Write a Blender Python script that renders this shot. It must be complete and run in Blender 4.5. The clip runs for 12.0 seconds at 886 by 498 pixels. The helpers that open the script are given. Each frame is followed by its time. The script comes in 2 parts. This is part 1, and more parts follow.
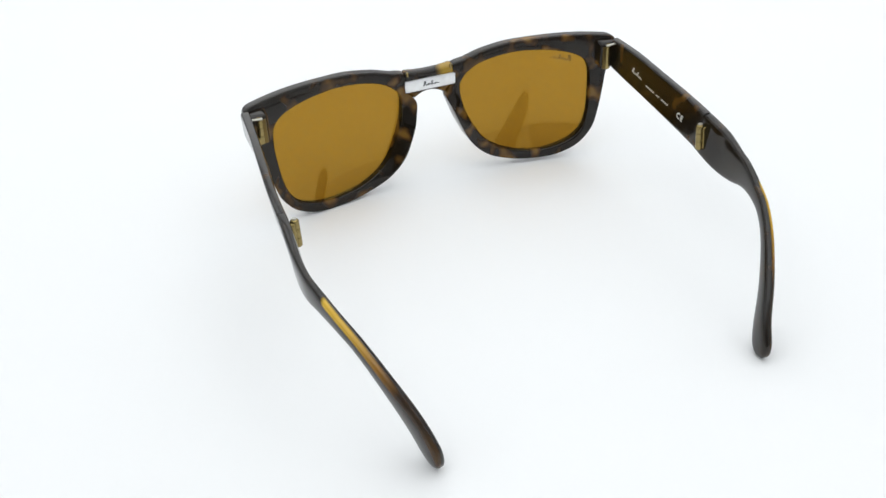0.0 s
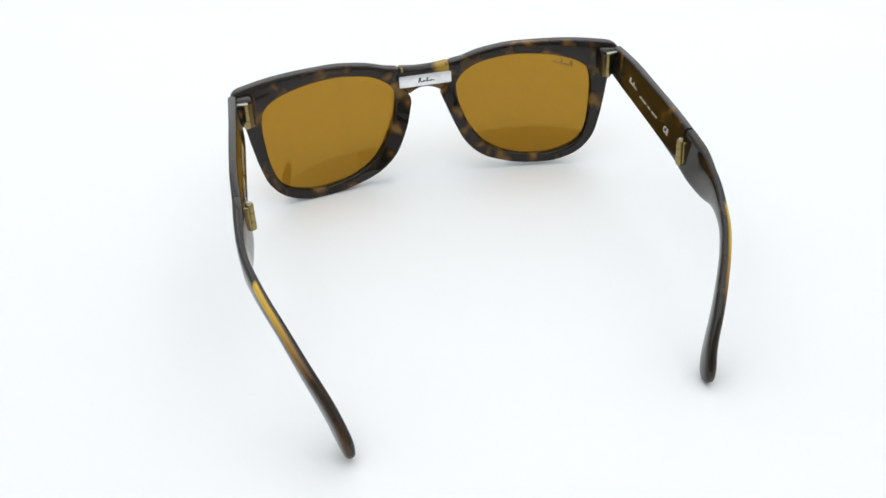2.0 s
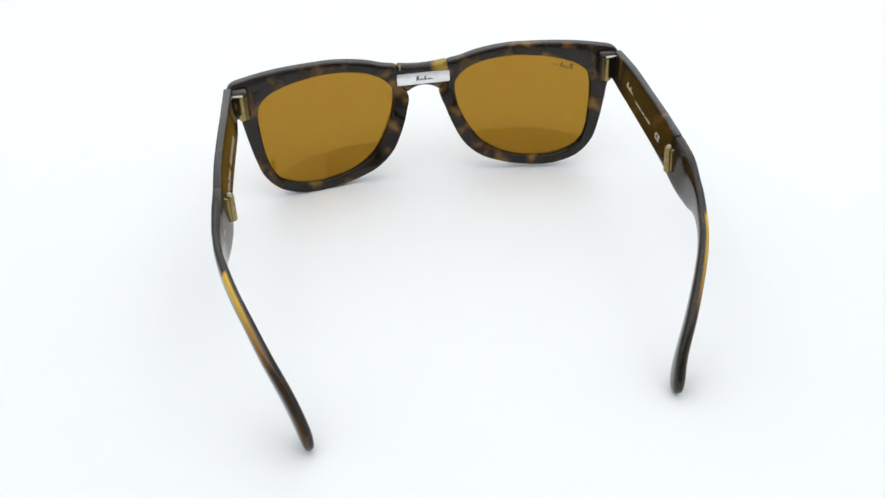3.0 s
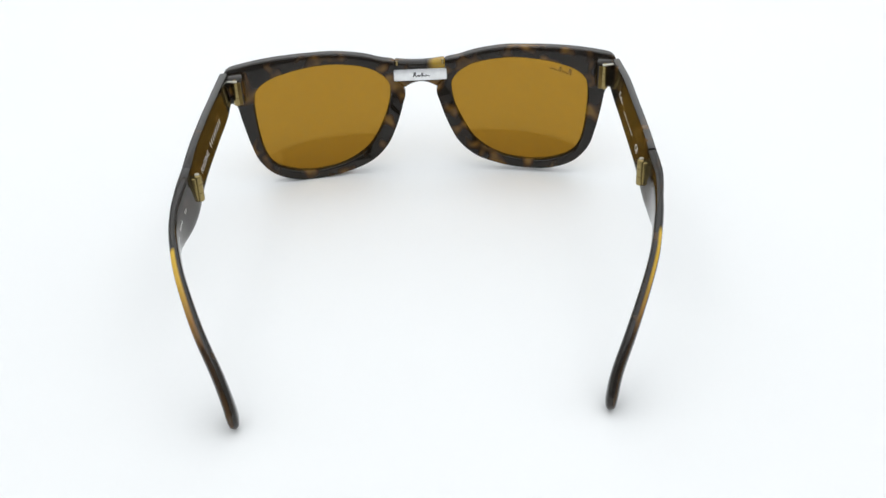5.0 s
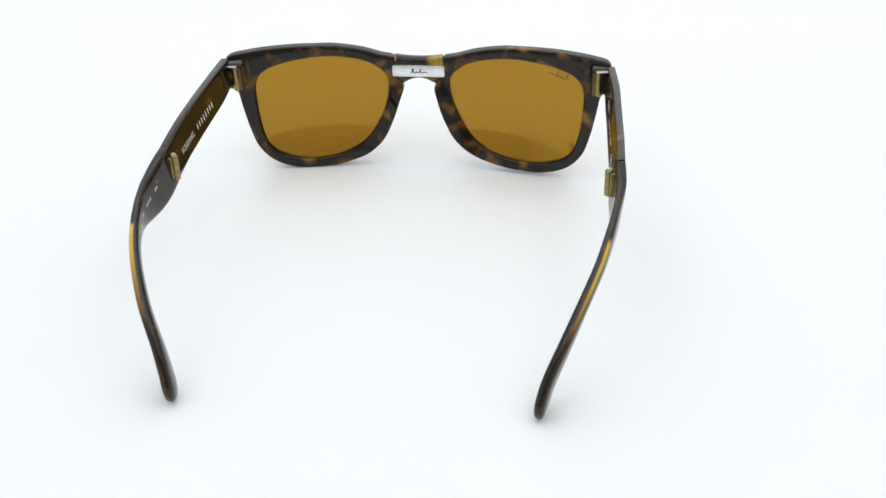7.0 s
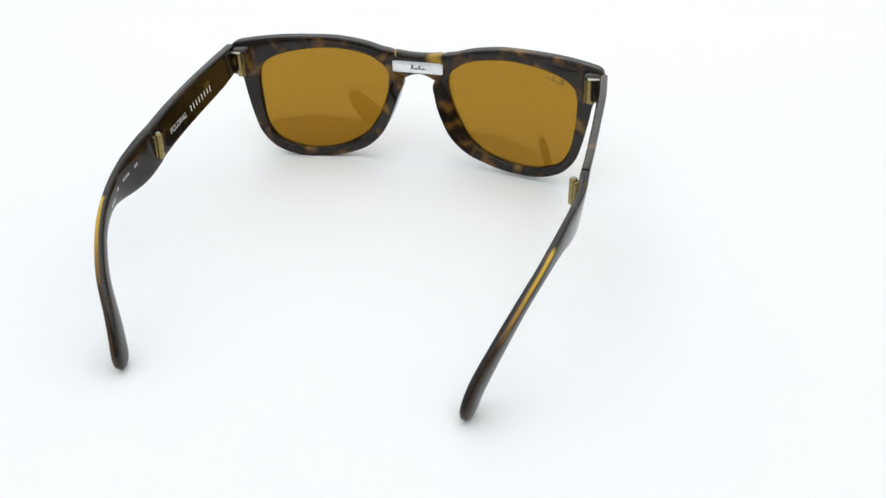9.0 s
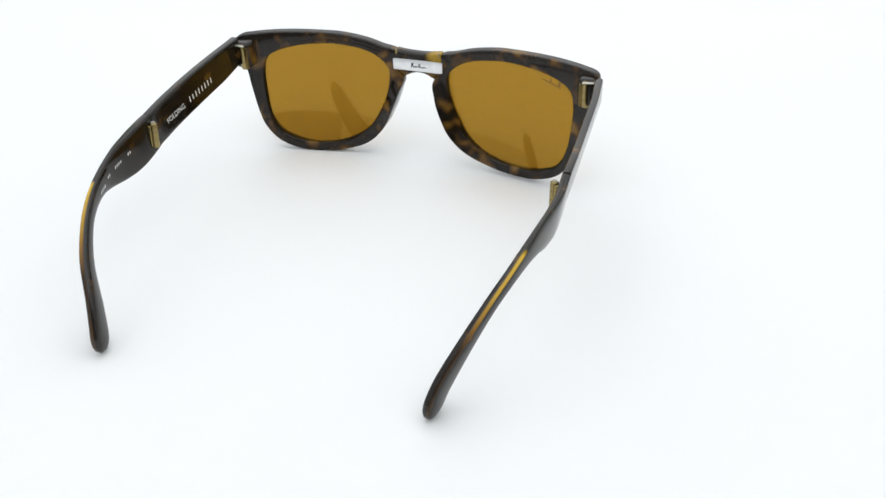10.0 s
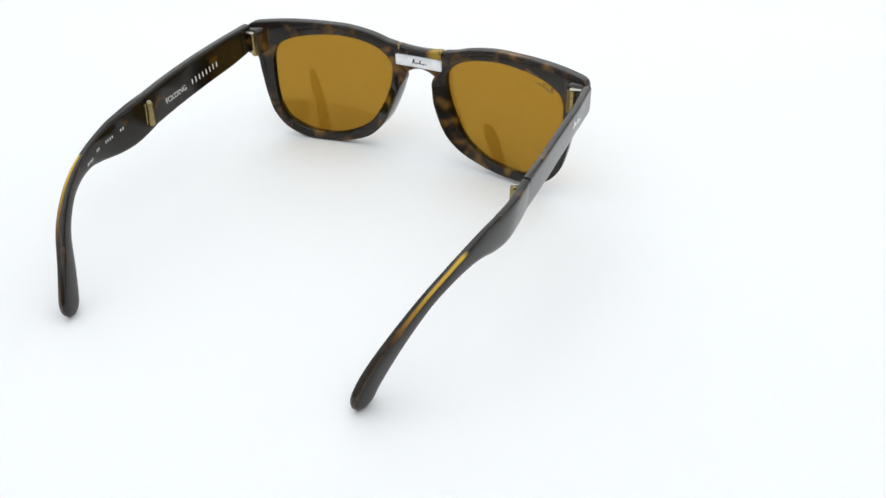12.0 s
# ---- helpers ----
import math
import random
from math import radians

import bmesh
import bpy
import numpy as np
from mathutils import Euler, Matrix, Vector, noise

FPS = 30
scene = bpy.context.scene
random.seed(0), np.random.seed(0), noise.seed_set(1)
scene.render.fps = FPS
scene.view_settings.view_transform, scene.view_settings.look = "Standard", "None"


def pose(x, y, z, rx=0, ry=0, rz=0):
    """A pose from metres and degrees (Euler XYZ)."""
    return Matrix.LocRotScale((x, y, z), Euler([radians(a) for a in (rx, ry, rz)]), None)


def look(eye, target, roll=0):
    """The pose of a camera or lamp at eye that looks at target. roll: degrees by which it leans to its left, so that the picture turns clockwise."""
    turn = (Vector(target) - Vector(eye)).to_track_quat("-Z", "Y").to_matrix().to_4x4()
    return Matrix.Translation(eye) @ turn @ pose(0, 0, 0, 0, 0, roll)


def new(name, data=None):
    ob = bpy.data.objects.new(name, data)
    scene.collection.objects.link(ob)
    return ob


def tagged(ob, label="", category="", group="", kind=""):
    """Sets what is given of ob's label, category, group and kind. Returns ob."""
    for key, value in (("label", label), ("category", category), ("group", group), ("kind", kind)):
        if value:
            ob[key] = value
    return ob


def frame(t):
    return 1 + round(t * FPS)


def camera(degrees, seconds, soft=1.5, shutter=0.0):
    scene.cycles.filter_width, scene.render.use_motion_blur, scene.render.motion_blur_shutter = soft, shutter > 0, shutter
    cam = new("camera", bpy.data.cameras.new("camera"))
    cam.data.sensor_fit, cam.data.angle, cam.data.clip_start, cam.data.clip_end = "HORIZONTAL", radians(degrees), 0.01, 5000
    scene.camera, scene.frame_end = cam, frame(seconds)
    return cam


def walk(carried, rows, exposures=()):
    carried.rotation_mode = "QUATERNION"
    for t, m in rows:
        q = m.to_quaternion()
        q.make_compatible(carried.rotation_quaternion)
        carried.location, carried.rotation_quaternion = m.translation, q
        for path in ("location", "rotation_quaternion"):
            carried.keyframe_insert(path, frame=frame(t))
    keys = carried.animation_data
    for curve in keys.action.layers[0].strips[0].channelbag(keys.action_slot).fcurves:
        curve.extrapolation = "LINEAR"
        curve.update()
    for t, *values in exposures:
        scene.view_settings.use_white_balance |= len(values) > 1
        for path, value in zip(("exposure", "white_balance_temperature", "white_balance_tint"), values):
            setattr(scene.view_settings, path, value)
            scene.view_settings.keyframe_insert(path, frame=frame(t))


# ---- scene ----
from mathutils import bvhtree

# ---------------------------------------------------------------- camera
cam = camera(48.16, 12.0, soft=1.45)
EYE = Vector((0.0, -0.34931, 0.20199))
AIM = EYE + Vector((-0.03441, 0.81370, -0.57777))
walk(cam, [(0.0, look(EYE, AIM, -1.487)), (12.0, look(EYE, AIM, -1.487))])

# ---------------------------------------------------------------- light
world = bpy.data.worlds.new("studio_air")
scene.world = world
world.use_nodes = True
world.node_tree.nodes["Background"].inputs[0].default_value = (0.95, 0.98, 1.0, 1)
world.node_tree.nodes["Background"].inputs[1].default_value = 0.3
scene.view_settings.exposure = 0.0


def softbox(name, eye, target, w, h, watts, color=(1, 1, 1)):
    lamp = bpy.data.lights.new(name, "AREA")
    lamp.shape, lamp.size, lamp.size_y = "RECTANGLE", w, h
    lamp.energy, lamp.color = watts, color
    ob = new(name, lamp)
    ob.matrix_world = look(eye, target)
    return ob


softbox("overhead_softbox", (0.0, -0.15, 1.08), (0, -0.15, 0), 1.45, 2.0, 11.1, (0.952, 0.985, 1.0))
softbox("rear_softbox", (0.0, 0.82, 0.56), (0, 0, 0.1), 1.2, 0.5, 1.6, (0.952, 0.985, 1.0))


# ---------------------------------------------------------------- materials
def material(name):
    m = bpy.data.materials.new(name)
    m.use_nodes = True
    n, l = m.node_tree.nodes, m.node_tree.links
    return m, n, l, n["Principled BSDF"]


def node(n, kind, **values):
    made = n.new(kind)
    for key, value in values.items():
        made.inputs[key].default_value = value
    return made


def ramp(n, stops):
    r = n.new("ShaderNodeValToRGB")
    while len(r.color_ramp.elements) < len(stops):
        r.color_ramp.elements.new(0.5)
    for e, (at, c) in zip(r.color_ramp.elements, stops):
        e.position, e.color = at, (*c, 1)
    return r


def add_bump(n, l, shader, source, strength, distance):
    b = node(n, "ShaderNodeBump", Strength=strength, Distance=distance)
    l.new(source, b.inputs["Height"])
    l.new(b.outputs[0], shader.inputs["Normal"])


def white_sheet(name, tone):
    m, n, l, s = material(name)
    tc = n.new("ShaderNodeTexCoord")
    big = node(n, "ShaderNodeTexNoise", Scale=6.0, Detail=3.0)
    fine = node(n, "ShaderNodeTexNoise", Scale=900.0, Detail=2.0)
    for x in (big, fine):
        l.new(tc.outputs["Object"], x.inputs["Vector"])
    r = ramp(n, [(0.3, [c * 0.985 for c in tone]), (0.7, tone)])
    l.new(big.outputs["Fac"], r.inputs[0])
    l.new(r.outputs[0], s.inputs["Base Color"])
    s.inputs["Roughness"].default_value = 0.55
    s.inputs["Specular IOR Level"].default_value = 0.25
    add_bump(n, l, s, fine.outputs["Fac"], 0.08, 0.0002)
    return m


def math_node(n, l, operation, a, b=None, c=None):
    made = n.new("ShaderNodeMath")
    made.operation = operation
    for slot, value in zip(made.inputs, (a, b, c)):
        if value is None:
            continue
        if isinstance(value, (int, float)):
            slot.default_value = value
        else:
            l.new(value, slot)
    return made.outputs[0]


def step_node(n, l, value, low, high):
    made = n.new("ShaderNodeMapRange")
    made.interpolation_type = "SMOOTHSTEP"
    made.inputs["From Min"].default_value, made.inputs["From Max"].default_value = low, high
    l.new(value, made.inputs["Value"])
    return made.outputs[0]


def tortoise_shell(name, glow=0.0, start=0.1, honey_end=False, flecks=0.07, ior=1.39, dark=0.0, satin=0.0):
    """Polished acetate: near-black brown with clouded amber flecks; the arm ends have light shining through painted
    honey along their upper edge.
    """
    m, n, l, s = material(name)
    tc = n.new("ShaderNodeTexCoord")
    warp = node(n, "ShaderNodeTexNoise", Scale=110.0, Detail=1.0)
    l.new(tc.outputs["Object"], warp.inputs["Vector"])
    shift = n.new("ShaderNodeVectorMath")
    shift.operation = "MULTIPLY_ADD"
    l.new(warp.outputs["Color"], shift.inputs[0])
    shift.inputs[1].default_value = (0.005, 0.005, 0.005)
    l.new(tc.outputs["Object"], shift.inputs[2])
    cloud = node(n, "ShaderNodeTexNoise", Scale=155.0, Detail=1.2, Roughness=0.35)
    l.new(shift.outputs[0], cloud.inputs["Vector"])
    fine = node(n, "ShaderNodeTexNoise", Scale=520.0, Detail=3.0)
    l.new(tc.outputs["Object"], fine.inputs["Vector"])
    level = math_node(n, l, "MULTIPLY_ADD", fine.outputs["Fac"], flecks, cloud.outputs["Fac"])
    r = ramp(n, [(0.49 + dark, (0.009, 0.006, 0.0032)), (0.575 + dark, (0.019, 0.0105, 0.0042)), (0.65 + dark, (0.064, 0.031, 0.0075)), (0.76 + dark, (0.16, 0.082, 0.014))])
    l.new(level, r.inputs[0])
    color = r.outputs[0]
    # light coming through the acetate, painted as a honey band in the colour
    if glow:
        along = n.new("ShaderNodeSeparateXYZ")
        l.new(shift.outputs[0], along.inputs[0])
        uv = n.new("ShaderNodeSeparateXYZ")
        l.new(tc.outputs["UV"], uv.inputs[0])
        rise = step_node(n, l, along.outputs["Y"], -0.1090, -0.1110)
        low, high = step_node(n, l, uv.outputs["Y"], start - 0.02, start + 0.02), step_node(n, l, uv.outputs["Y"], glow + 0.03, glow - 0.02)
        band = math_node(n, l, "MULTIPLY", rise, math_node(n, l, "MULTIPLY", low, high))
        # brightest honey where the painted glow begins, browner and darker towards the end, slightly lighter in the
        # last millimetres
        run = math_node(n, l, "MULTIPLY_ADD", along.outputs["Y"], -25.0, -2.725)
        tone = ramp(n, [(0.0, (0.68, 0.43, 0.026)), (0.32, (0.56, 0.33, 0.022)), (0.55, (0.26, 0.12, 0.014)), (0.70, (0.035, 0.017, 0.006)), (0.88, (0.03, 0.016, 0.006)), (0.98, (0.06, 0.03, 0.008))])
        l.new(run, tone.inputs[0])
        mix = n.new("ShaderNodeMix")
        mix.data_type = "RGBA"
        l.new(band, mix.inputs["Factor"])
        l.new(color, mix.inputs["A"])
        l.new(tone.outputs[0], mix.inputs["B"])
        color = mix.outputs["Result"]
    if honey_end:
        # one end of the bridge is cut from a clear honey part of the sheet
        place = n.new("ShaderNodeSeparateXYZ")
        l.new(shift.outputs[0], place.inputs[0])
        patch = math_node(n, l, "MULTIPLY", step_node(n, l, place.outputs["X"], 0.0055, 0.0085), step_node(n, l, place.outputs["Z"], 0.0426, 0.0446))
        mix = n.new("ShaderNodeMix")
        mix.data_type = "RGBA"
        l.new(patch, mix.inputs["Factor"])
        l.new(color, mix.inputs["A"])
        mix.inputs["B"].default_value = (0.36, 0.22, 0.018, 1)
        color = mix.outputs["Result"]
    l.new(color, s.inputs["Base Color"])
    scratch = node(n, "ShaderNodeTexNoise", Scale=240.0, Detail=4.0)
    l.new(tc.outputs["Object"], scratch.inputs["Vector"])
    rough = ramp(n, [(0.3, (0.07 + satin,) * 3), (0.75, (0.17 + satin,) * 3)])
    l.new(scratch.outputs["Fac"], rough.inputs[0])
    l.new(rough.outputs[0], s.inputs["Roughness"])
    s.inputs["IOR"].default_value = ior
    add_bump(n, l, s, cloud.outputs["Fac"], 0.03, 0.0006)
    return m


def brown_glass():
    m, n, l, s = material("brown_lens_glass")
    n.remove(s)
    tint = n.new("ShaderNodeBsdfTransparent")
    tint.inputs[0].default_value = (0.56, 0.395, 0.125, 1)
    gloss = n.new("ShaderNodeBsdfGlossy")
    gloss.inputs["Color"].default_value = (1.0, 0.80, 0.22, 1)
    gloss.inputs["Roughness"].default_value = 0.03
    face = n.new("ShaderNodeLayerWeight")
    power = n.new("ShaderNodeMath")
    power.operation = "POWER"
    l.new(face.outputs["Facing"], power.inputs[0])
    power.inputs[1].default_value = 5.0
    amount = n.new("ShaderNodeMath")
    amount.operation = "MULTIPLY_ADD"
    l.new(power.outputs[0], amount.inputs[0])
    amount.inputs[1].default_value, amount.inputs[2].default_value = 0.9, 0.075
    mix = n.new("ShaderNodeMixShader")
    l.new(amount.outputs[0], mix.inputs[0])
    l.new(tint.outputs[0], mix.inputs[1])
    l.new(gloss.outputs[0], mix.inputs[2])
    l.new(mix.outputs[0], n["Material Output"].inputs[0])
    return m


def metal(name, color, rough, scale=1500.0):
    m, n, l, s = material(name)
    tc = n.new("ShaderNodeTexCoord")
    x = node(n, "ShaderNodeTexNoise", Scale=scale, Detail=3.0)
    l.new(tc.outputs["Object"], x.inputs["Vector"])
    r = ramp(n, [(0.3, [c * 0.9 for c in color]), (0.7, color)])
    l.new(x.outputs["Fac"], r.inputs[0])
    l.new(r.outputs[0], s.inputs["Base Color"])
    s.inputs["Metallic"].default_value = 1.0
    s.inputs["Roughness"].default_value = rough
    add_bump(n, l, s, x.outputs["Fac"], 0.05, 0.0002)
    return m


def paint(name, color, rough=0.5):
    m, n, l, s = material(name)
    s.inputs["Base Color"].default_value = (*color, 1)
    s.inputs["Roughness"].default_value = rough
    return m


SHEET = white_sheet("white_acrylic_sheet", (0.89, 0.89, 0.89))
WALL = white_sheet("white_bounce_surface", (0.82, 0.825, 0.83))
DARK = white_sheet("dim_room_grey", (0.34, 0.34, 0.345))
SHELL = tortoise_shell("tortoise_acetate", ior=1.42)
BRIDGE_SHELL = tortoise_shell("tortoise_acetate_bridge", honey_end=True, ior=1.42)
ARM_SHELL = tortoise_shell("tortoise_acetate_arm", flecks=0.02, ior=1.53, dark=0.075, satin=0.01)
TIP_SHELL = {-1: tortoise_shell("tortoise_acetate_left_glow", 0.25, 0.075, flecks=0.0, ior=1.48, dark=0.10, satin=0.01),
             1: tortoise_shell("tortoise_acetate_right_glow", 0.22, 0.115, flecks=0.0, ior=1.48, dark=0.10, satin=0.01)}
GLASS = brown_glass()
BRASS = metal("aged_brass", (0.31, 0.24, 0.10), 0.27)
DARK_BRASS = metal("dark_brass", (0.17, 0.12, 0.045), 0.34)
SILVER = metal("polished_silver", (0.93, 0.94, 0.95), 0.42, 400.0)
NICKEL = metal("dull_nickel", (0.55, 0.53, 0.47), 0.35)
INK = paint("dark_engraving", (0.03, 0.03, 0.035), 0.5)
LENS_INK = paint("brown_etching", (0.17, 0.095, 0.02), 0.5)
WHITE_INK = paint("white_print", (0.8, 0.8, 0.78), 0.5)


# ---------------------------------------------------------------- mesh tools (millimetres in the shape code)
MM = 0.001


def part(name, bm, mat, parent, label="", smooth=True):
    bmesh.ops.recalc_face_normals(bm, faces=bm.faces[:])
    me = bpy.data.meshes.new(name)
    bm.to_mesh(me)
    bm.free()
    me.materials.append(mat)
    for p in me.polygons:
        p.use_smooth = smooth
    if smooth:
        me.set_sharp_from_angle(angle=radians(50))
    ob = new(name, me)
    ob.parent = parent
    if label:
        tagged(ob, label)
    return ob


def spline(points, count, closed=False):
    """Catmull-Rom curve through the points, evenly resampled."""
    p = np.array(points, float)
    k = len(p)
    out = []
    spans = k if closed else k - 1
    for i in range(spans):
        if closed:
            a, b, c, d = (p[(i + j) % k] for j in (-1, 0, 1, 2))
        else:
            a, b, c, d = (p[min(max(i + j, 0), k - 1)] for j in (-1, 0, 1, 2))
        for t in np.linspace(0, 1, 24, endpoint=False):
            out.append(0.5 * (2 * b + (c - a) * t + (2 * a - 5 * b + 4 * c - d) * t * t + (3 * b - a - 3 * c + d) * t ** 3))
    out.append(p[0] if closed else p[-1])
    out = np.array(out)
    run = np.concatenate([[0], np.cumsum(np.linalg.norm(np.diff(out[:, :3], axis=0), axis=1))])
    at = np.linspace(0, run[-1], count, endpoint=not closed)
    return np.stack([np.interp(at, run, out[:, j]) for j in range(out.shape[1])], axis=1)


def skin(rings, close_ring=True, caps=False, wrap=False):
    """A surface over rings of equal length."""
    bm = bmesh.new()
    rows = [[bm.verts.new(Vector(v) * MM) for v in ring] for ring in rings]
    k = len(rows[0])
    pairs = list(zip(rows, rows[1:])) + ([(rows[-1], rows[0])] if wrap else [])
    for a, b in pairs:
        for i in range(k if close_ring else k - 1):
            j = (i + 1) % k
            bm.faces.new((a[i], a[j], b[j], b[i]))
    if caps:
        bm.faces.new(rows[0])
        bm.faces.new(rows[-1])
    return bm


def block(size, at, turn=(0, 0, 0), bevel=0.4, segments=2):
    bm = bmesh.new()
    m = pose(at[0] * MM, at[1] * MM, at[2] * MM, *turn) @ Matrix.Diagonal((size[0] * MM, size[1] * MM, size[2] * MM, 1))
    bmesh.ops.create_cube(bm, size=1.0, matrix=m)
    if bevel:
        bmesh.ops.bevel(bm, geom=bm.edges[:], offset=bevel * MM, segments=segments, profile=0.5, affect="EDGES")
    return bm


def barrel(radius, length, at, turn=(0, 0, 0), sides=20):
    """An upright pin with rounded ends."""
    rings = []
    for z, r in ((-0.5, 0.75), (-0.47, 0.95), (-0.44, 1), (-0.17, 1), (-0.165, 0.9), (-0.155, 0.9), (-0.15, 1), (0.15, 1), (0.155, 0.9), (0.165, 0.9), (0.17, 1), (0.44, 1), (0.47, 0.95), (0.5, 0.75)):
        rings.append([(radius * r * math.cos(a), radius * r * math.sin(a), z * length) for a in np.linspace(0, 2 * math.pi, sides, endpoint=False)])
    bm = skin(rings, caps=True)
    bm.transform(pose(at[0] * MM, at[1] * MM, at[2] * MM, *turn))
    return bm


def strokes(bars, depth, m):
    """Flat bars (x0, y0, x1, y1, width) raised by depth, set by the pose m (millimetres)."""
    bm = bmesh.new()
    for x0, y0, x1, y1, w in bars:
        a, b = Vector((x0, y0, 0)), Vector((x1, y1, 0))
        d = (b - a).normalized()
        q = Vector((-d.y, d.x, 0)) * w / 2
        low = [bm.verts.new(m @ v) for v in (a - q, b - q, b + q, a + q)]
        top = [bm.verts.new(m @ (v + Vector((0, 0, depth)))) for v in (a - q, b - q, b + q, a + q)]
        bm.faces.new(top)
        for i in range(4):
            bm.faces.new((low[i], low[(i + 1) % 4], top[(i + 1) % 4], top[i]))
    bmesh.ops.scale(bm, vec=(MM, MM, MM), verts=bm.verts[:])
    return bm


def lettering(words, size, m, spacing=1.0, bold=0.0, depth=0.0):
    """Printed letters of the built-in font; the pose m is in millimetres."""
    curve = bpy.data.curves.new("words", "FONT")
    curve.body, curve.size, curve.extrude = words, size, depth
    curve.align_x = "LEFT"
    curve.space_character, curve.offset = spacing, bold
    ob = bpy.data.objects.new("words", curve)
    me = bpy.data.meshes.new_from_object(ob)
    bm = bmesh.new()
    bm.from_mesh(me)
    bm.transform(m)
    bmesh.ops.scale(bm, vec=(MM, MM, MM), verts=bm.verts[:])
    bpy.data.objects.remove(ob)
    bpy.data.meshes.remove(me)
    return bm


# ---------------------------------------------------------------- setting
def flat_box(name, size, at, mat, label):
    bm = bmesh.new()
    bmesh.ops.create_cube(bm, size=1.0, matrix=pose(*at) @ Matrix.Diagonal((*size, 1)))
    ob = part(name, bm, mat, None, "", False)
    return tagged(ob, label, "wall" if "wall" in name else name.split("_")[0], kind="structure")


flat_box("ground", (1.5, 2.3, 0.02), (0, -0.25, -0.0093), SHEET, "seamless matt white product table surface")
# unseen white enclosure, added to bounce soft light and fill the reflections
flat_box("wall_north", (1.5, 0.03, 1.12), (0, 0.915, 0.55), WALL, "unseen white wall added for bounced light")
flat_box("wall_east", (0.03, 2.3, 1.12), (0.765, -0.25, 0.55), WALL, "unseen white wall added for bounced light")
flat_box("wall_west", (0.03, 2.3, 1.12), (-0.765, -0.25, 0.55), WALL, "unseen white wall added for bounced light")
# unseen; its grey stands in for the dim room the lenses reflect
flat_box("wall_south", (1.5, 0.03, 1.12), (0, -1.415, 0.55), DARK, "unseen grey wall standing in for dim room behind camera")
flat_box("ceiling", (1.6, 2.4, 0.03), (0, -0.25, 1.13), WALL, "unseen white ceiling added for bounced light")

# ---------------------------------------------------------------- the sunglasses
glasses = tagged(new("folding_sunglasses"), "brown tortoiseshell folding sunglasses with amber lenses, standing open on white table", "sunglasses")


def face_y(x, z=41.0):
    """The rear face of the bowed front, which leans a little."""
    return -5.9 - 0.0011 * x * x - 2.2e-7 * x ** 4 - 0.018 * max(x, 0.0) + 0.14 * (z - 41)


OUTER = [(9.4, 44.41), (14.6, 45.65), (21.5, 47.58), (31.5, 49.11), (40.5, 49.4), (49.5, 49.5), (58, 49.4), (65.78, 49.02),
            (70.21, 48.54), (71.72, 46.42), (71.28, 40.75), (69.86, 37.59), (68.17, 34.9), (67.02, 28.27), (65.15, 19.14), (62.6, 11.46),
            (57.2, 5.12), (49, 1.61), (40, 1.09), (30, 2.53), (21.2, 6.37), (14.2, 13.09), (10.1, 20.87), (7.2, 28.75),
            (5.9, 32.79), (7.4, 35.67), (9.4, 37.78), (9.4, 41.23)]
APERTURE = [(12.8, 37.97), (15, 40.27), (19, 42.57), (25, 44.21), (34.2, 45.17), (43.4, 44.69), (51.5, 43.44), (57.4, 41.62),
            (60.9, 38.93), (62.2, 34.51), (62.1, 26.83), (61, 17.8), (58.7, 11.46), (54.4, 7.42), (46.4, 4.73), (37.8, 4.83),
            (28.7, 7.14), (21, 12.14), (15.7, 20.1), (12.6, 27.98), (11.7, 34.99)]


def smooth(a, b, v):
    t = min(max((v - a) / (b - a), 0.0), 1.0)
    return t * t * (3 - 2 * t)


def settled(side, z):
    """The two halves of the folding front do not hang quite alike."""
    return z + side * 0.3 * (1 - z / 45)


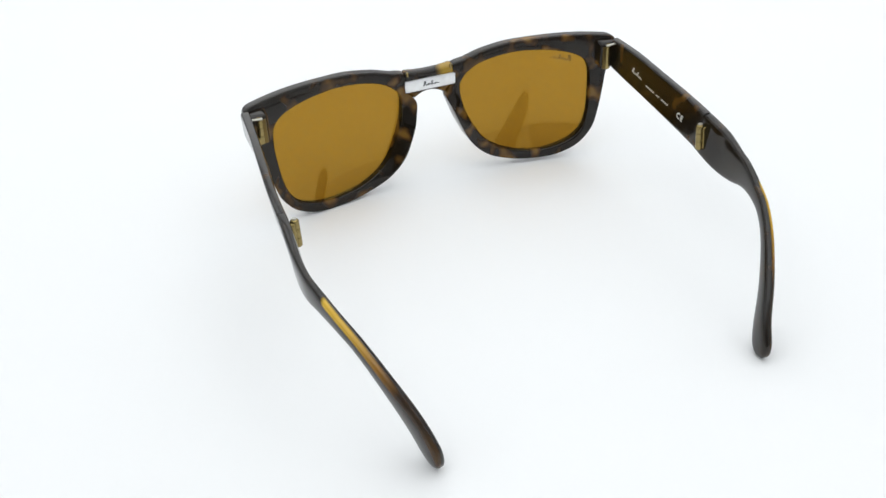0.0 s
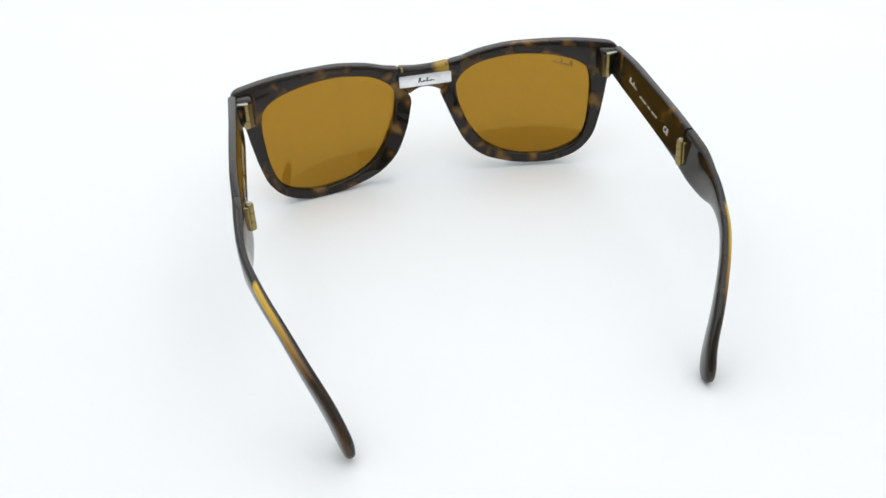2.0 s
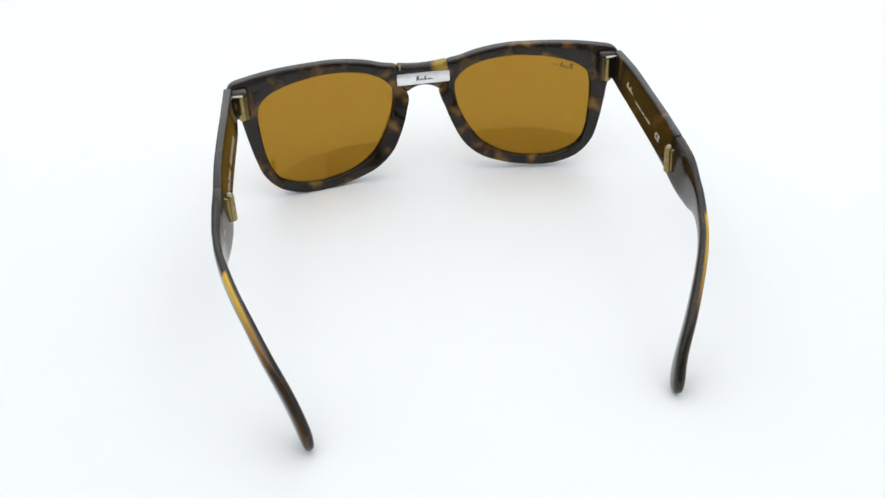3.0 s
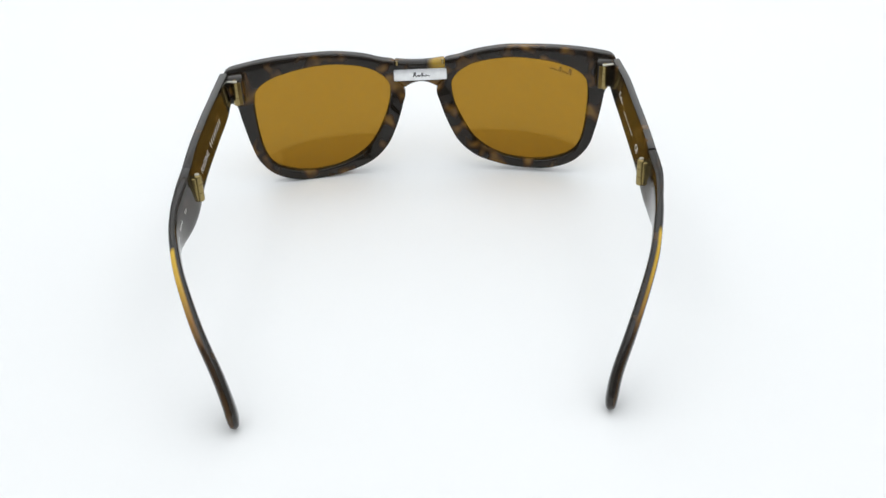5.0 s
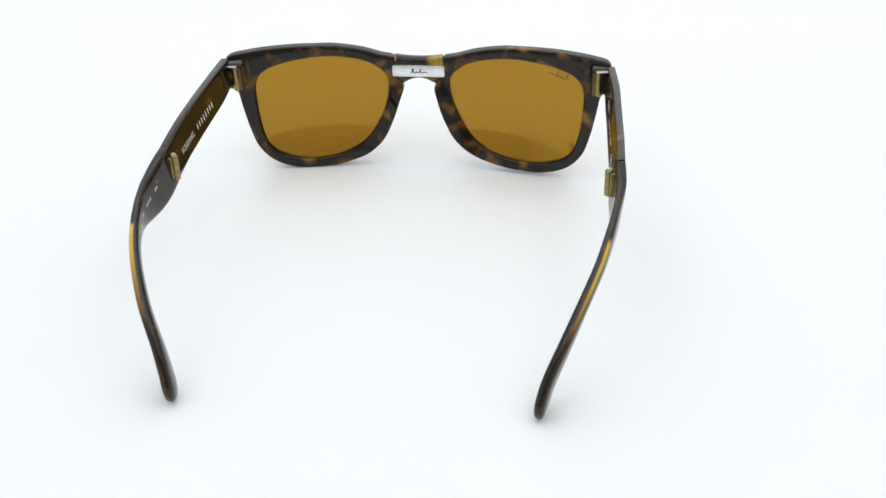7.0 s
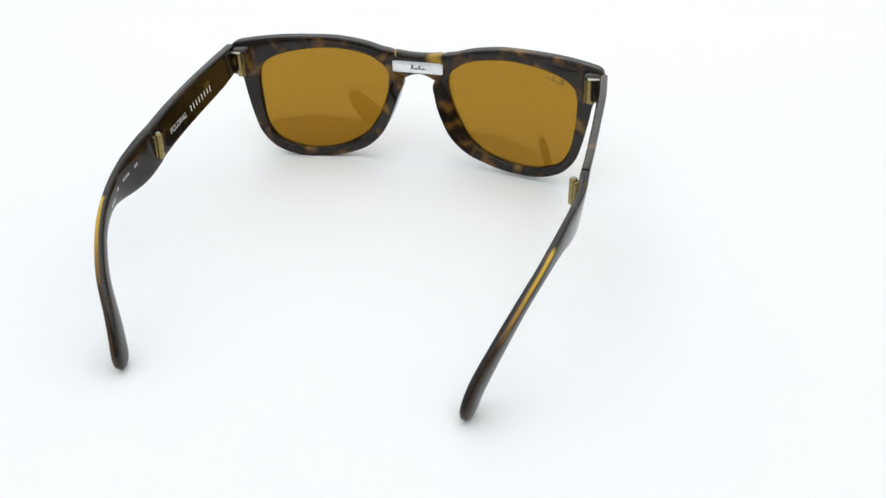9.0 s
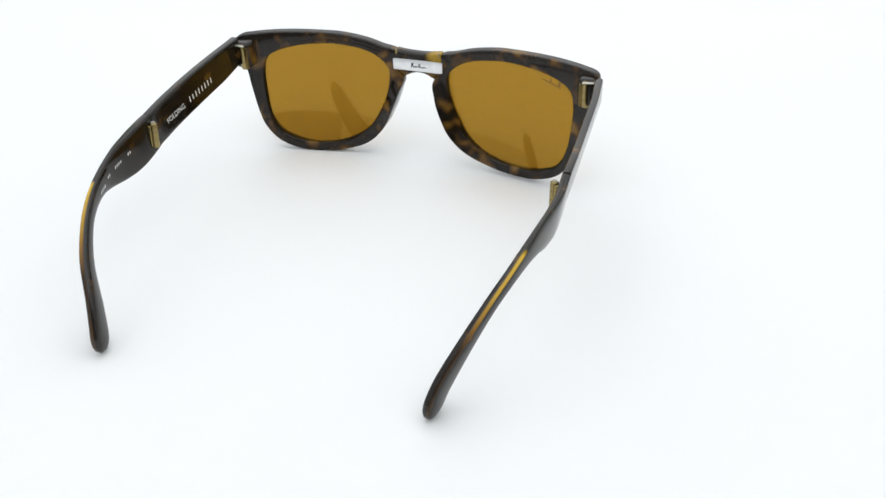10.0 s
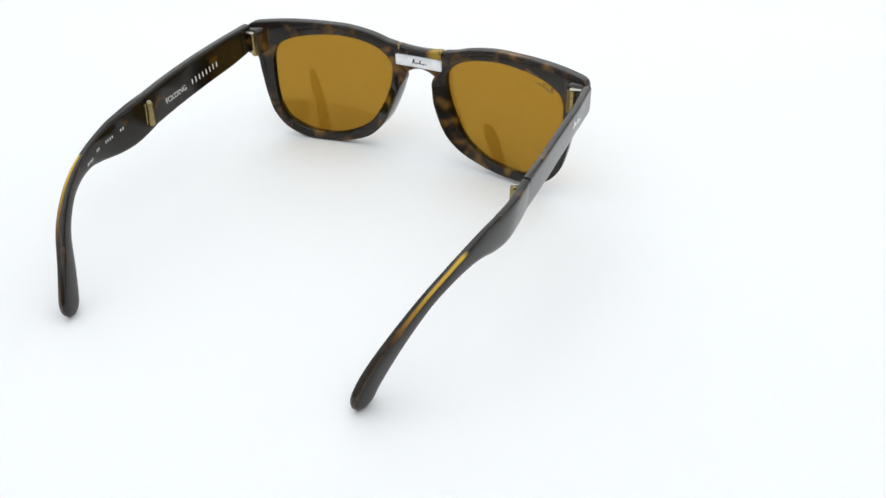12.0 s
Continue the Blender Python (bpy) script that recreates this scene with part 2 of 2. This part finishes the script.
def rim(side):
    """One half of the front: a thick rounded ring round the lens, bowed with the face."""
    count = 240
    centre = np.array((37.5, 26.5))
    inner = spline(APERTURE, count * 3, True)
    outer = spline(OUTER, count * 3, True)
    ai = np.arctan2(inner[:, 1] - centre[1], inner[:, 0] - centre[0])
    ao = np.arctan2(outer[:, 1] - centre[1], outer[:, 0] - centre[0])
    rings = []
    thick = 4.6
    # pairs by arc position, started at the same direction
    i0, o0 = int(np.argmin(abs(ai))), int(np.argmin(abs(ao)))
    inner, outer = np.roll(inner, -i0, axis=0), np.roll(outer, -o0, axis=0)
    ai, ao = np.unwrap(np.roll(ai, -i0)), np.unwrap(np.roll(ao, -o0))
    if ai[-1] < ai[0]:
        ai, ao = -ai, -ao
    ao = np.maximum.accumulate(ao)
    at = np.linspace(0, 2 * math.pi, count, endpoint=False)
    for a in at:
        p_in = np.array([np.interp(a, ai - ai[0], inner[:, j]) for j in (0, 1)])
        p_out = np.array([np.interp(a, ao - ao[0], outer[:, j]) for j in (0, 1)])
        d = p_in - p_out
        w = np.linalg.norm(d)
        d = d / w
        ring = []
        # the wall of the opening ends where the lens is seated
        seat = min(max(lens_y(side * p_in[0], p_in[1]) - face_y(side * p_in[0], p_in[1]) + 0.25, 0.75), thick - 0.6)
        # the nose side swells rearward into a moulded pad
        pad = 3.7 * smooth(29, 9, p_out[0]) * smooth(36, 25, p_out[1])
        for s, y in ((0, 0.8), (0.08, 0.35), (0.35, 0.1), (0.8, 0), (w - 0.8, 0.0), (w - 0.3, 0.12), (w, 0.5), (w, seat), (w - 1.4, seat + 0.5), (w - 1.4, thick + 0.4), (w - 1.6, thick + 0.5), (w - 2.2, thick), (1.6, thick), (0.6, thick - 0.35), (0.15, thick - 1.0), (0, thick - 1.7)):
            x, z = p_out + d * s
            y += pad * (-max(0.0, 1 - s / w) ** 1.3 if y < 2 else 0.4 * max(0.0, 1 - s / w))
            z = settled(side, z)
            ring.append((side * x, face_y(side * x, z) + y, z))
        rings.append(ring)
    return skin(rings, wrap=True)


LENS_MIDDLE = np.array((37.3, 26.0))


def lens_y(x, z):
    """The rear surface of a lens, hollow towards the wearer both ways."""
    across, rise = abs(x) - LENS_MIDDLE[0], z - LENS_MIDDLE[1]
    return face_y(x, z) + 4.0 - 0.02 * across - 0.0017 * across ** 2 + 0.015 * rise - rise ** 2 / 220


def lens(side):
    """A bowed tinted pane seated in the rim."""
    edge = spline(APERTURE, 90, True)
    steps = (0.0001, 0.1, 0.2, 0.3, 0.4, 0.5, 0.6, 0.7, 0.8, 0.9, 0.97, 1.0, 1.035)
    rings = []
    for depth, order in ((0.0, steps), (1.8, steps[::-1])):
        for f in order:
            ring = []
            for p in edge:
                x, z = LENS_MIDDLE + (p - LENS_MIDDLE) * f
                z = settled(side, z)
                ring.append((side * x, lens_y(side * x, z) + depth, z))
            rings.append(ring)
    return skin(rings, caps=True)


def lens_mark():
    """The maker's mark, back to front on the lens, laid on its surface."""
    turn = Matrix.Translation((56.2, 0, 38.1)) @ Matrix.Rotation(radians(13), 4, "Y") @ Matrix(((-1, 0, 0, 0), (0, 0, -1, 0), (0, 1, 0, 0), (0, 0, 0, 1)))
    bm = strokes(logo(2.35), 0.05, turn)
    for v in bm.verts:
        x, z = v.co.x / MM, v.co.z / MM
        v.co.y += (lens_y(x, z) - 0.02) * MM
    return bm


def lean(y):
    """How far the arms' straight parts lean, feet inward."""
    return float(np.interp(-y, [17, 30, 85, 112], [0.05, 0.15, 0.15, 0.0]))


def loft(stations, count, sides=20, power=(4.0, 4.0), round_end=False, side=1):
    """A tapering bar: stations are (x, y, z, height, width) in millimetres. Its broad faces stay turned sideways where it bends in."""
    s = spline(stations, count)
    tangent = np.gradient(s[:, :3], axis=0)
    rings = []
    n = len(s)
    run = np.concatenate([[0], np.cumsum(np.linalg.norm(np.diff(s[:, :3], axis=0), axis=1))])
    for i in range(n):
        t = Vector(tangent[i]).normalized()
        across = ((t * t.x - Vector((1, 0, 0))).normalized() * 0.52 + t.cross(Vector((0, 0, 1))).normalized() * 0.48).normalized()
        up = across.cross(t).normalized()
        tilt = -side * lean(s[i, 1])
        h, w = s[i, 3] / 2, s[i, 4] / 2
        f = 1.0
        if round_end:
            r = 6.0
            left = run[-1] - run[i]
            if left < r:
                f = math.sqrt(max(1 - ((r - left) / r) ** 2, 0.004))
        g = 1.0
        edge = min(run[i], 9 if round_end else run[-1] - run[i])
        if edge < 0.3:
            g = 0.993 + 0.007 * math.sqrt(1 - (1 - edge / 0.3) ** 2)
        ring = []
        e = 2 / float(np.interp(run[i], [0, 22], power))
        for a in np.linspace(0, 2 * math.pi, sides, endpoint=False):
            c, d = math.cos(a), math.sin(a)
            u = math.copysign(abs(c) ** e, c) * w * (f ** 0.6) * g
            v = math.copysign(abs(d) ** e, d) * h * f * g
            ring.append(Vector(s[i, :3]) + across * (u + tilt * v) + up * v)
        rings.append(ring)
    bm = skin(rings, caps=True)
    # along and round the bar
    layer = bm.loops.layers.uv.new("along_round")
    bm.verts.index_update()
    for f in bm.faces:
        cells = [(v.index // sides, v.index % sides) for v in f.verts]
        wraps = max(c[1] for c in cells) - min(c[1] for c in cells) > sides / 2
        for lp, (row, col) in zip(f.loops, cells):
            v = (col + sides if wraps and col < sides / 2 else col) / sides
            lp[layer].uv = (row / n, 0.5 - v if side > 0 else v)
    return bm


# arm shape by side: x, y, z of the middle line, height, width; the arms are not bent quite alike
ARM = {-1: [(-70.8, -17, 43.6, 10.22, 3.3), (-71.24, -31.87, 42.85, 11.29, 3), (-72.45, -47.6, 41.73, 11.96, 2.9), (-73.61, -63.6, 40.12, 12.25, 2.9), (-73.91, -75.9, 38.75, 12.25, 3.1)],
       1: [(71.1, -17, 42.09, 11, 3.2), (71.74, -31.87, 40.94, 11.92, 2.9), (71.85, -47.6, 39.63, 12.4, 2.8), (71.91, -63.6, 38.22, 12.99, 2.8), (71.61, -75.9, 37.14, 13.18, 3)]}
TIP = {-1: [(-73.91, -75.88, 38.75, 12.25, 3.1), (-74.05, -81.6, 37.87, 13.23, 3.3), (-74.59, -88.7, 36.59, 13.75, 3.2), (-75.13, -95.81, 36.06, 12.71, 3), (-74.96, -102.92, 35.94, 9.89, 2.8), (-73.7, -110.07, 35.79, 7.28, 2.84),
            (-71.5, -118.35, 34.23, 5.61, 2.98), (-68.45, -126.63, 30.9, 5.1, 3.15), (-64.59, -134.91, 24.27, 6.05, 3.4), (-60.05, -141.64, 14.69, 8, 3.56), (-57.32, -146.29, 7.09, 8.83, 3.64), (-56.1, -149.19, 1.63, 8.13, 3.69)],
       1: [(71.61, -75.88, 37.14, 13.18, 3), (71.65, -81.6, 35.97, 13.77, 3.2), (71.49, -88.7, 34.94, 14.06, 3.1), (70.63, -95.81, 34.84, 12.57, 3), (69.46, -102.92, 35.23, 9.53, 2.9), (67.8, -110.07, 34.48, 6.84, 2.92),
            (65.4, -118.35, 32.23, 5.38, 3.02), (61.65, -126.73, 27.23, 5.22, 3.15), (56.49, -135.52, 18.18, 6.73, 3.42), (52.06, -141.68, 9.12, 8.45, 3.56), (50.13, -145.41, 3.31, 9.29, 3.62), (49.52, -147.17, -0.02, 8.61, 3.65)]}
OUTSIDE = {k: [(p[1], abs(p[0]) + p[4] / 2) for p in ARM[k] + TIP[k]] for k in (-1, 1)}
DROP = {-1: [(-20, -0.7), (-80, -0.9), (-152, 0.0)], 1: [(-20, -1.7), (-80, -2.9), (-152, 0.0)]}


def outside(side, y):
    k = OUTSIDE[side][::-1]
    return float(np.interp(y, [a for a, b in k], [b for a, b in k]))


def drop(side, y):
    k = DROP[side][::-1]
    return float(np.interp(y, [a for a, b in k], [b for a, b in k]))


def middle(side, y):
    k = (ARM[side] + TIP[side])[::-1]
    return float(np.interp(y, [p[1] for p in k], [p[2] for p in k]))


def laid(bm, on, side, out=1, lift=0.03):
    """Lays flat print on the inner (out=1) or outer (out=-1) face of an arm part."""
    tree = bvhtree.BVHTree.FromPolygons([v.co for v in on.data.vertices], [p.vertices[:] for p in on.data.polygons])
    way = Vector((side * out, 0, 0))
    for v in bm.verts:
        hit = tree.ray_cast(Vector((v.co.x, v.co.y, v.co.z)) - way * 0.02, way)[0]
        if hit:
            v.co.x = hit.x - way.x * lift * MM
    return bm


def inner_x(side, y, z):
    """Where the arm's inner face lies at that length and height."""
    thick = np.interp(-y, [18, 32, 64, 77, 88, 103, 118], [3.3, 3.0, 2.9, 3.2, 3.2, 2.8, 2.8])
    return side * (outside(side, y) - thick + lean(y) * (z - middle(side, y)))


def inner_face(side, y, z, lift=0.06):
    """A pose on the arm's inner face: local x runs with the words, local y up, local z off the face."""
    reach, sink = 5.0, -0.09
    ahead = Vector((inner_x(side, y + reach, z - sink * reach) - inner_x(side, y - reach, z + sink * reach), 2 * reach, -2 * sink * reach))
    along = ahead.normalized() * -side
    off = Vector((-side, 0, lean(y)))
    off = (off - along * off.dot(along)).normalized()
    m = Matrix((along, off.cross(along), off)).transposed().to_4x4()
    return Matrix.Translation(Vector((inner_x(side, y, z), y, z)) + off * lift) @ m


# front: two rims, lenses, bridge
LOGO = [(0, 0.1, 0.28, 1.0, 0.16), (0.05, 1.0, 0.55, 1.0, 0.14), (0.45, 0.95, 0.35, 0.6, 0.12), (0.3, 0.6, 0.62, 0.1, 0.14), (0.62, 0.12, 1.0, 0.5, 0.12), (1.0, 0.5, 1.05, 0.1, 0.12),
        (1.2, 0.5, 1.3, 0.15, 0.12), (1.3, 0.15, 1.55, 0.55, 0.1), (1.75, 0.95, 1.75, 0.1, 0.16), (1.75, 0.95, 2.05, 0.8, 0.12), (1.75, 0.5, 2.1, 0.25, 0.14), (2.2, 0.15, 2.5, 0.45, 0.12),
        (2.55, 0.1, 2.65, 0.45, 0.12), (2.65, 0.45, 3.3, 0.2, 0.12)]


def logo(scale):
    return [tuple(v * scale for v in bar) for bar in LOGO]


for side in (-1, 1):
    ring = part("rim", rim(side), SHELL, glasses, "mottled dark tortoiseshell rim")
    pane = part("lens", lens(side), GLASS, glasses, "transparent amber brown lens")
    if side == 1:
        part("logo_mark", lens_mark(), LENS_INK, pane, "small etched maker's mark")
    # lug behind the front's outer end, with the hinge barrel
    part("endpiece", block((7.0, 7.2, 10.6), (side * 67.5, -16.3, 42.2), (0, 0, side * 4), 1.7, 4), SHELL, glasses)
    hinge = part("hinge", barrel(1.45, 9.6, (side * 67.1, -19.1, 41.6)), BRASS, glasses, "brass hinge barrel")
    part("hinge_leaf", block((4.2, 2.6, 0.5), (side * 68.0, -19.3, 46.5), (0, 0, side * 10), 0.2), NICKEL, hinge, "dull silver hinge leaf")
    part("hinge_plate", block((2.4, 0.9, 8.8), (side * 66.1, -19.75, 41.6), (0, 0, side * 8), 0.2), DARK_BRASS, hinge, "flat dark brass hinge plate")
    part("hinge_screw", barrel(0.75, 0.7, (side * 67.1, -19.1, 46.6)), BRASS, hinge)


def bridge_piece():
    """The middle link between the rims, arched below."""
    rings = []
    for x in np.linspace(-9.3, 9.3, 31):
        low = 36.1 - 0.062 * x * x if abs(x) < 6 else 33.9 + abs(x) - 6
        top = 44.1 + 0.010 * x * x
        y0 = face_y(x) + 0.1
        k = 0.25 if abs(x) > 9.2 else 0.0
        rings.append([(x, y0 + 0.9 + k, low), (x, y0 + 0.2, low + 0.7), (x, y0 + k, low + 1.4), (x, y0 + k, top - 1.2 - k), (x, y0 + 0.25, top - 0.5 - k), (x, y0 + 0.9, top - k),
                      (x, y0 + 3.6, top - k), (x, y0 + 4.3, top - 0.6 - k), (x, y0 + 4.4 - k, top - 1.5), (x, y0 + 4.4 - k, low + 1.5), (x, y0 + 4.1, low + 0.5), (x, y0 + 3.4, low)])
    return skin(rings, caps=True)


bridge = part("bridge", bridge_piece(), BRIDGE_SHELL, glasses, "arched tortoiseshell folding bridge")
for side in (-1, 1):
    part("bridge_pin", barrel(0.5, 1.7, (side * 8.6, face_y(9) + 0.35, 44.3)), BRASS, bridge, "tiny brass fold pin")


def plate_piece():
    """A slim bowed metal plate."""
    rings = []
    for x in np.linspace(-9.9, 9.9, 25):
        y = face_y(x) - 0.55
        e = 0.25 if abs(x) > 9.8 else 0.0
        rings.append([(x, y + 0.9, 37.2 + e), (x, y + 0.15, 37.2 + e), (x, y, 37.4 + e), (x, y, 41.5 - e), (x, y + 0.15, 41.7 - e), (x, y + 0.9, 41.7 - e)])
    return skin(rings, caps=True)


plate = part("bridge_plate", plate_piece(), SILVER, glasses, "bright silver metal bridge plate")
mark = strokes([(a, b, c, d, w * 1.5) for a, b, c, d, w in logo(1.85)], 0.05, Matrix.Translation((-2.6, -0.53, 38.5)) @ Matrix.Rotation(radians(90), 4, "X"))
for v in mark.verts:
    v.co.y += face_y(v.co.x / MM) * MM
part("logo_mark", mark, INK, plate, "black engraved maker's mark")

# arms
for side in (-1, 1):
    arm = part("temple_arm", loft(ARM[side], 40, 32, (6.0, 7.0), side=side), ARM_SHELL, glasses, "straight tortoiseshell arm section")
    tip = part("temple_tip", loft(TIP[side], 90, 24, (7.0, 3.2), round_end=True, side=side), TIP_SHELL[side], glasses, "curved tortoiseshell arm end, honey light painted on upper edge")
    x = side * (outside(side, -78) - 4.1)
    y = -78.8 if side < 0 else -78.4
    fold = part("fold_hinge", barrel(1.35, 8.8, (x, y, 39.2 + drop(side, -80)), (-7, 0, 0)), BRASS, arm, "brass folding hinge barrel")
    part("fold_screw", barrel(0.7, 0.6, (x, y + 0.55, 43.75 + drop(side, -80)), (-7, 0, 0)), NICKEL, fold)
    part("fold_leaf", block((2.0, 2.4, 7.6), (x + side * 1.2, y - 0.6, 39.2 + drop(side, -80)), (-7, 0, 0), 0.25), BRASS, fold)
    # silver mark on the outer face near the front
    y, z = -33.3, 43.6 + drop(side, -36)
    off = Matrix.Translation((side * (outside(side, y) + 0.02 + lean(y) * (z - middle(side, y))), y, z)) @ Matrix.Rotation(side * lean(y), 4, "Y") @ Matrix(((0, 0, side, 0), (side, 0, 0, 0), (0, 1, 0, 0), (0, 0, 0, 1)))
    part("logo_mark", strokes([(a - 3.3, b - 1, c - 3.3, d - 1, w * 2.0) for a, b, c, d, w in logo(2.1)], 0.2, off), SILVER, arm, "silver inlaid maker's mark")
    if side < 0:
        part("lettering", laid(lettering("FOLDING", 2.7, inner_face(side, -69.0, 37.4)), arm, side), WHITE_INK, arm, "white printed lettering")
        bars = [(i * 2.0 + 0.5, 0.0, i * 2.0 + 0.85, 2.0, 0.5) for i in range(8)]
        part("print_bars", laid(strokes(bars, 0.0, inner_face(side, -54.6, 38.9)), arm, side), WHITE_INK, arm, "white printed marks")
        for y, z, k in ((-112.0, 34.3, 4), (-105.4, 36.0, 2), (-100.2, 36.6, 4), (-92.6, 37.5, 2)):
            part("print_bars", laid(strokes([(i * 1.1, 0.0, i * 1.1 + 0.5, 0.9, 0.4) for i in range(k)], 0.0, inner_face(side, y, z)), tip, side), WHITE_INK, tip, "small white printed marks")
    else:
        part("logo_mark", laid(strokes(logo(2.0), 0.0, inner_face(side, -32.4, 40.0)), arm, side), WHITE_INK, arm, "white printed maker's mark")
        bars = [(i * 1.15, 0, i * 1.15 + 0.65, 0.7, 0.4) for i in range(13) if i not in (5, 8)]
        part("print_bars", laid(strokes(bars, 0.0, inner_face(side, -42.2, 38.6)), arm, side), WHITE_INK, arm, "small white printed marks")
        part("lettering", laid(lettering("CE", 3.0, inner_face(side, -62.4, 36.0), 1.15, 0.04), arm, side), WHITE_INK, arm, "white printed conformity letters")


# ---------------------------------------------------------------- movement
def motions():
    """The sunglasses turn slowly on the spot, about an upright axis to one side of their middle."""
    rows = []
    for i in range(25):
        t = i * 0.5
        u = (t - 6) / 6
        turn = -0.303 - 23.770 * u + 0.233 * u ** 2 - 0.226 * u ** 3
        rows.append((t, pose(0, 0, 0, 0, 0, turn) @ pose(-0.0213, 0, 0.0004, 0, -0.65, 0)))
    walk(glasses, rows)


motions()
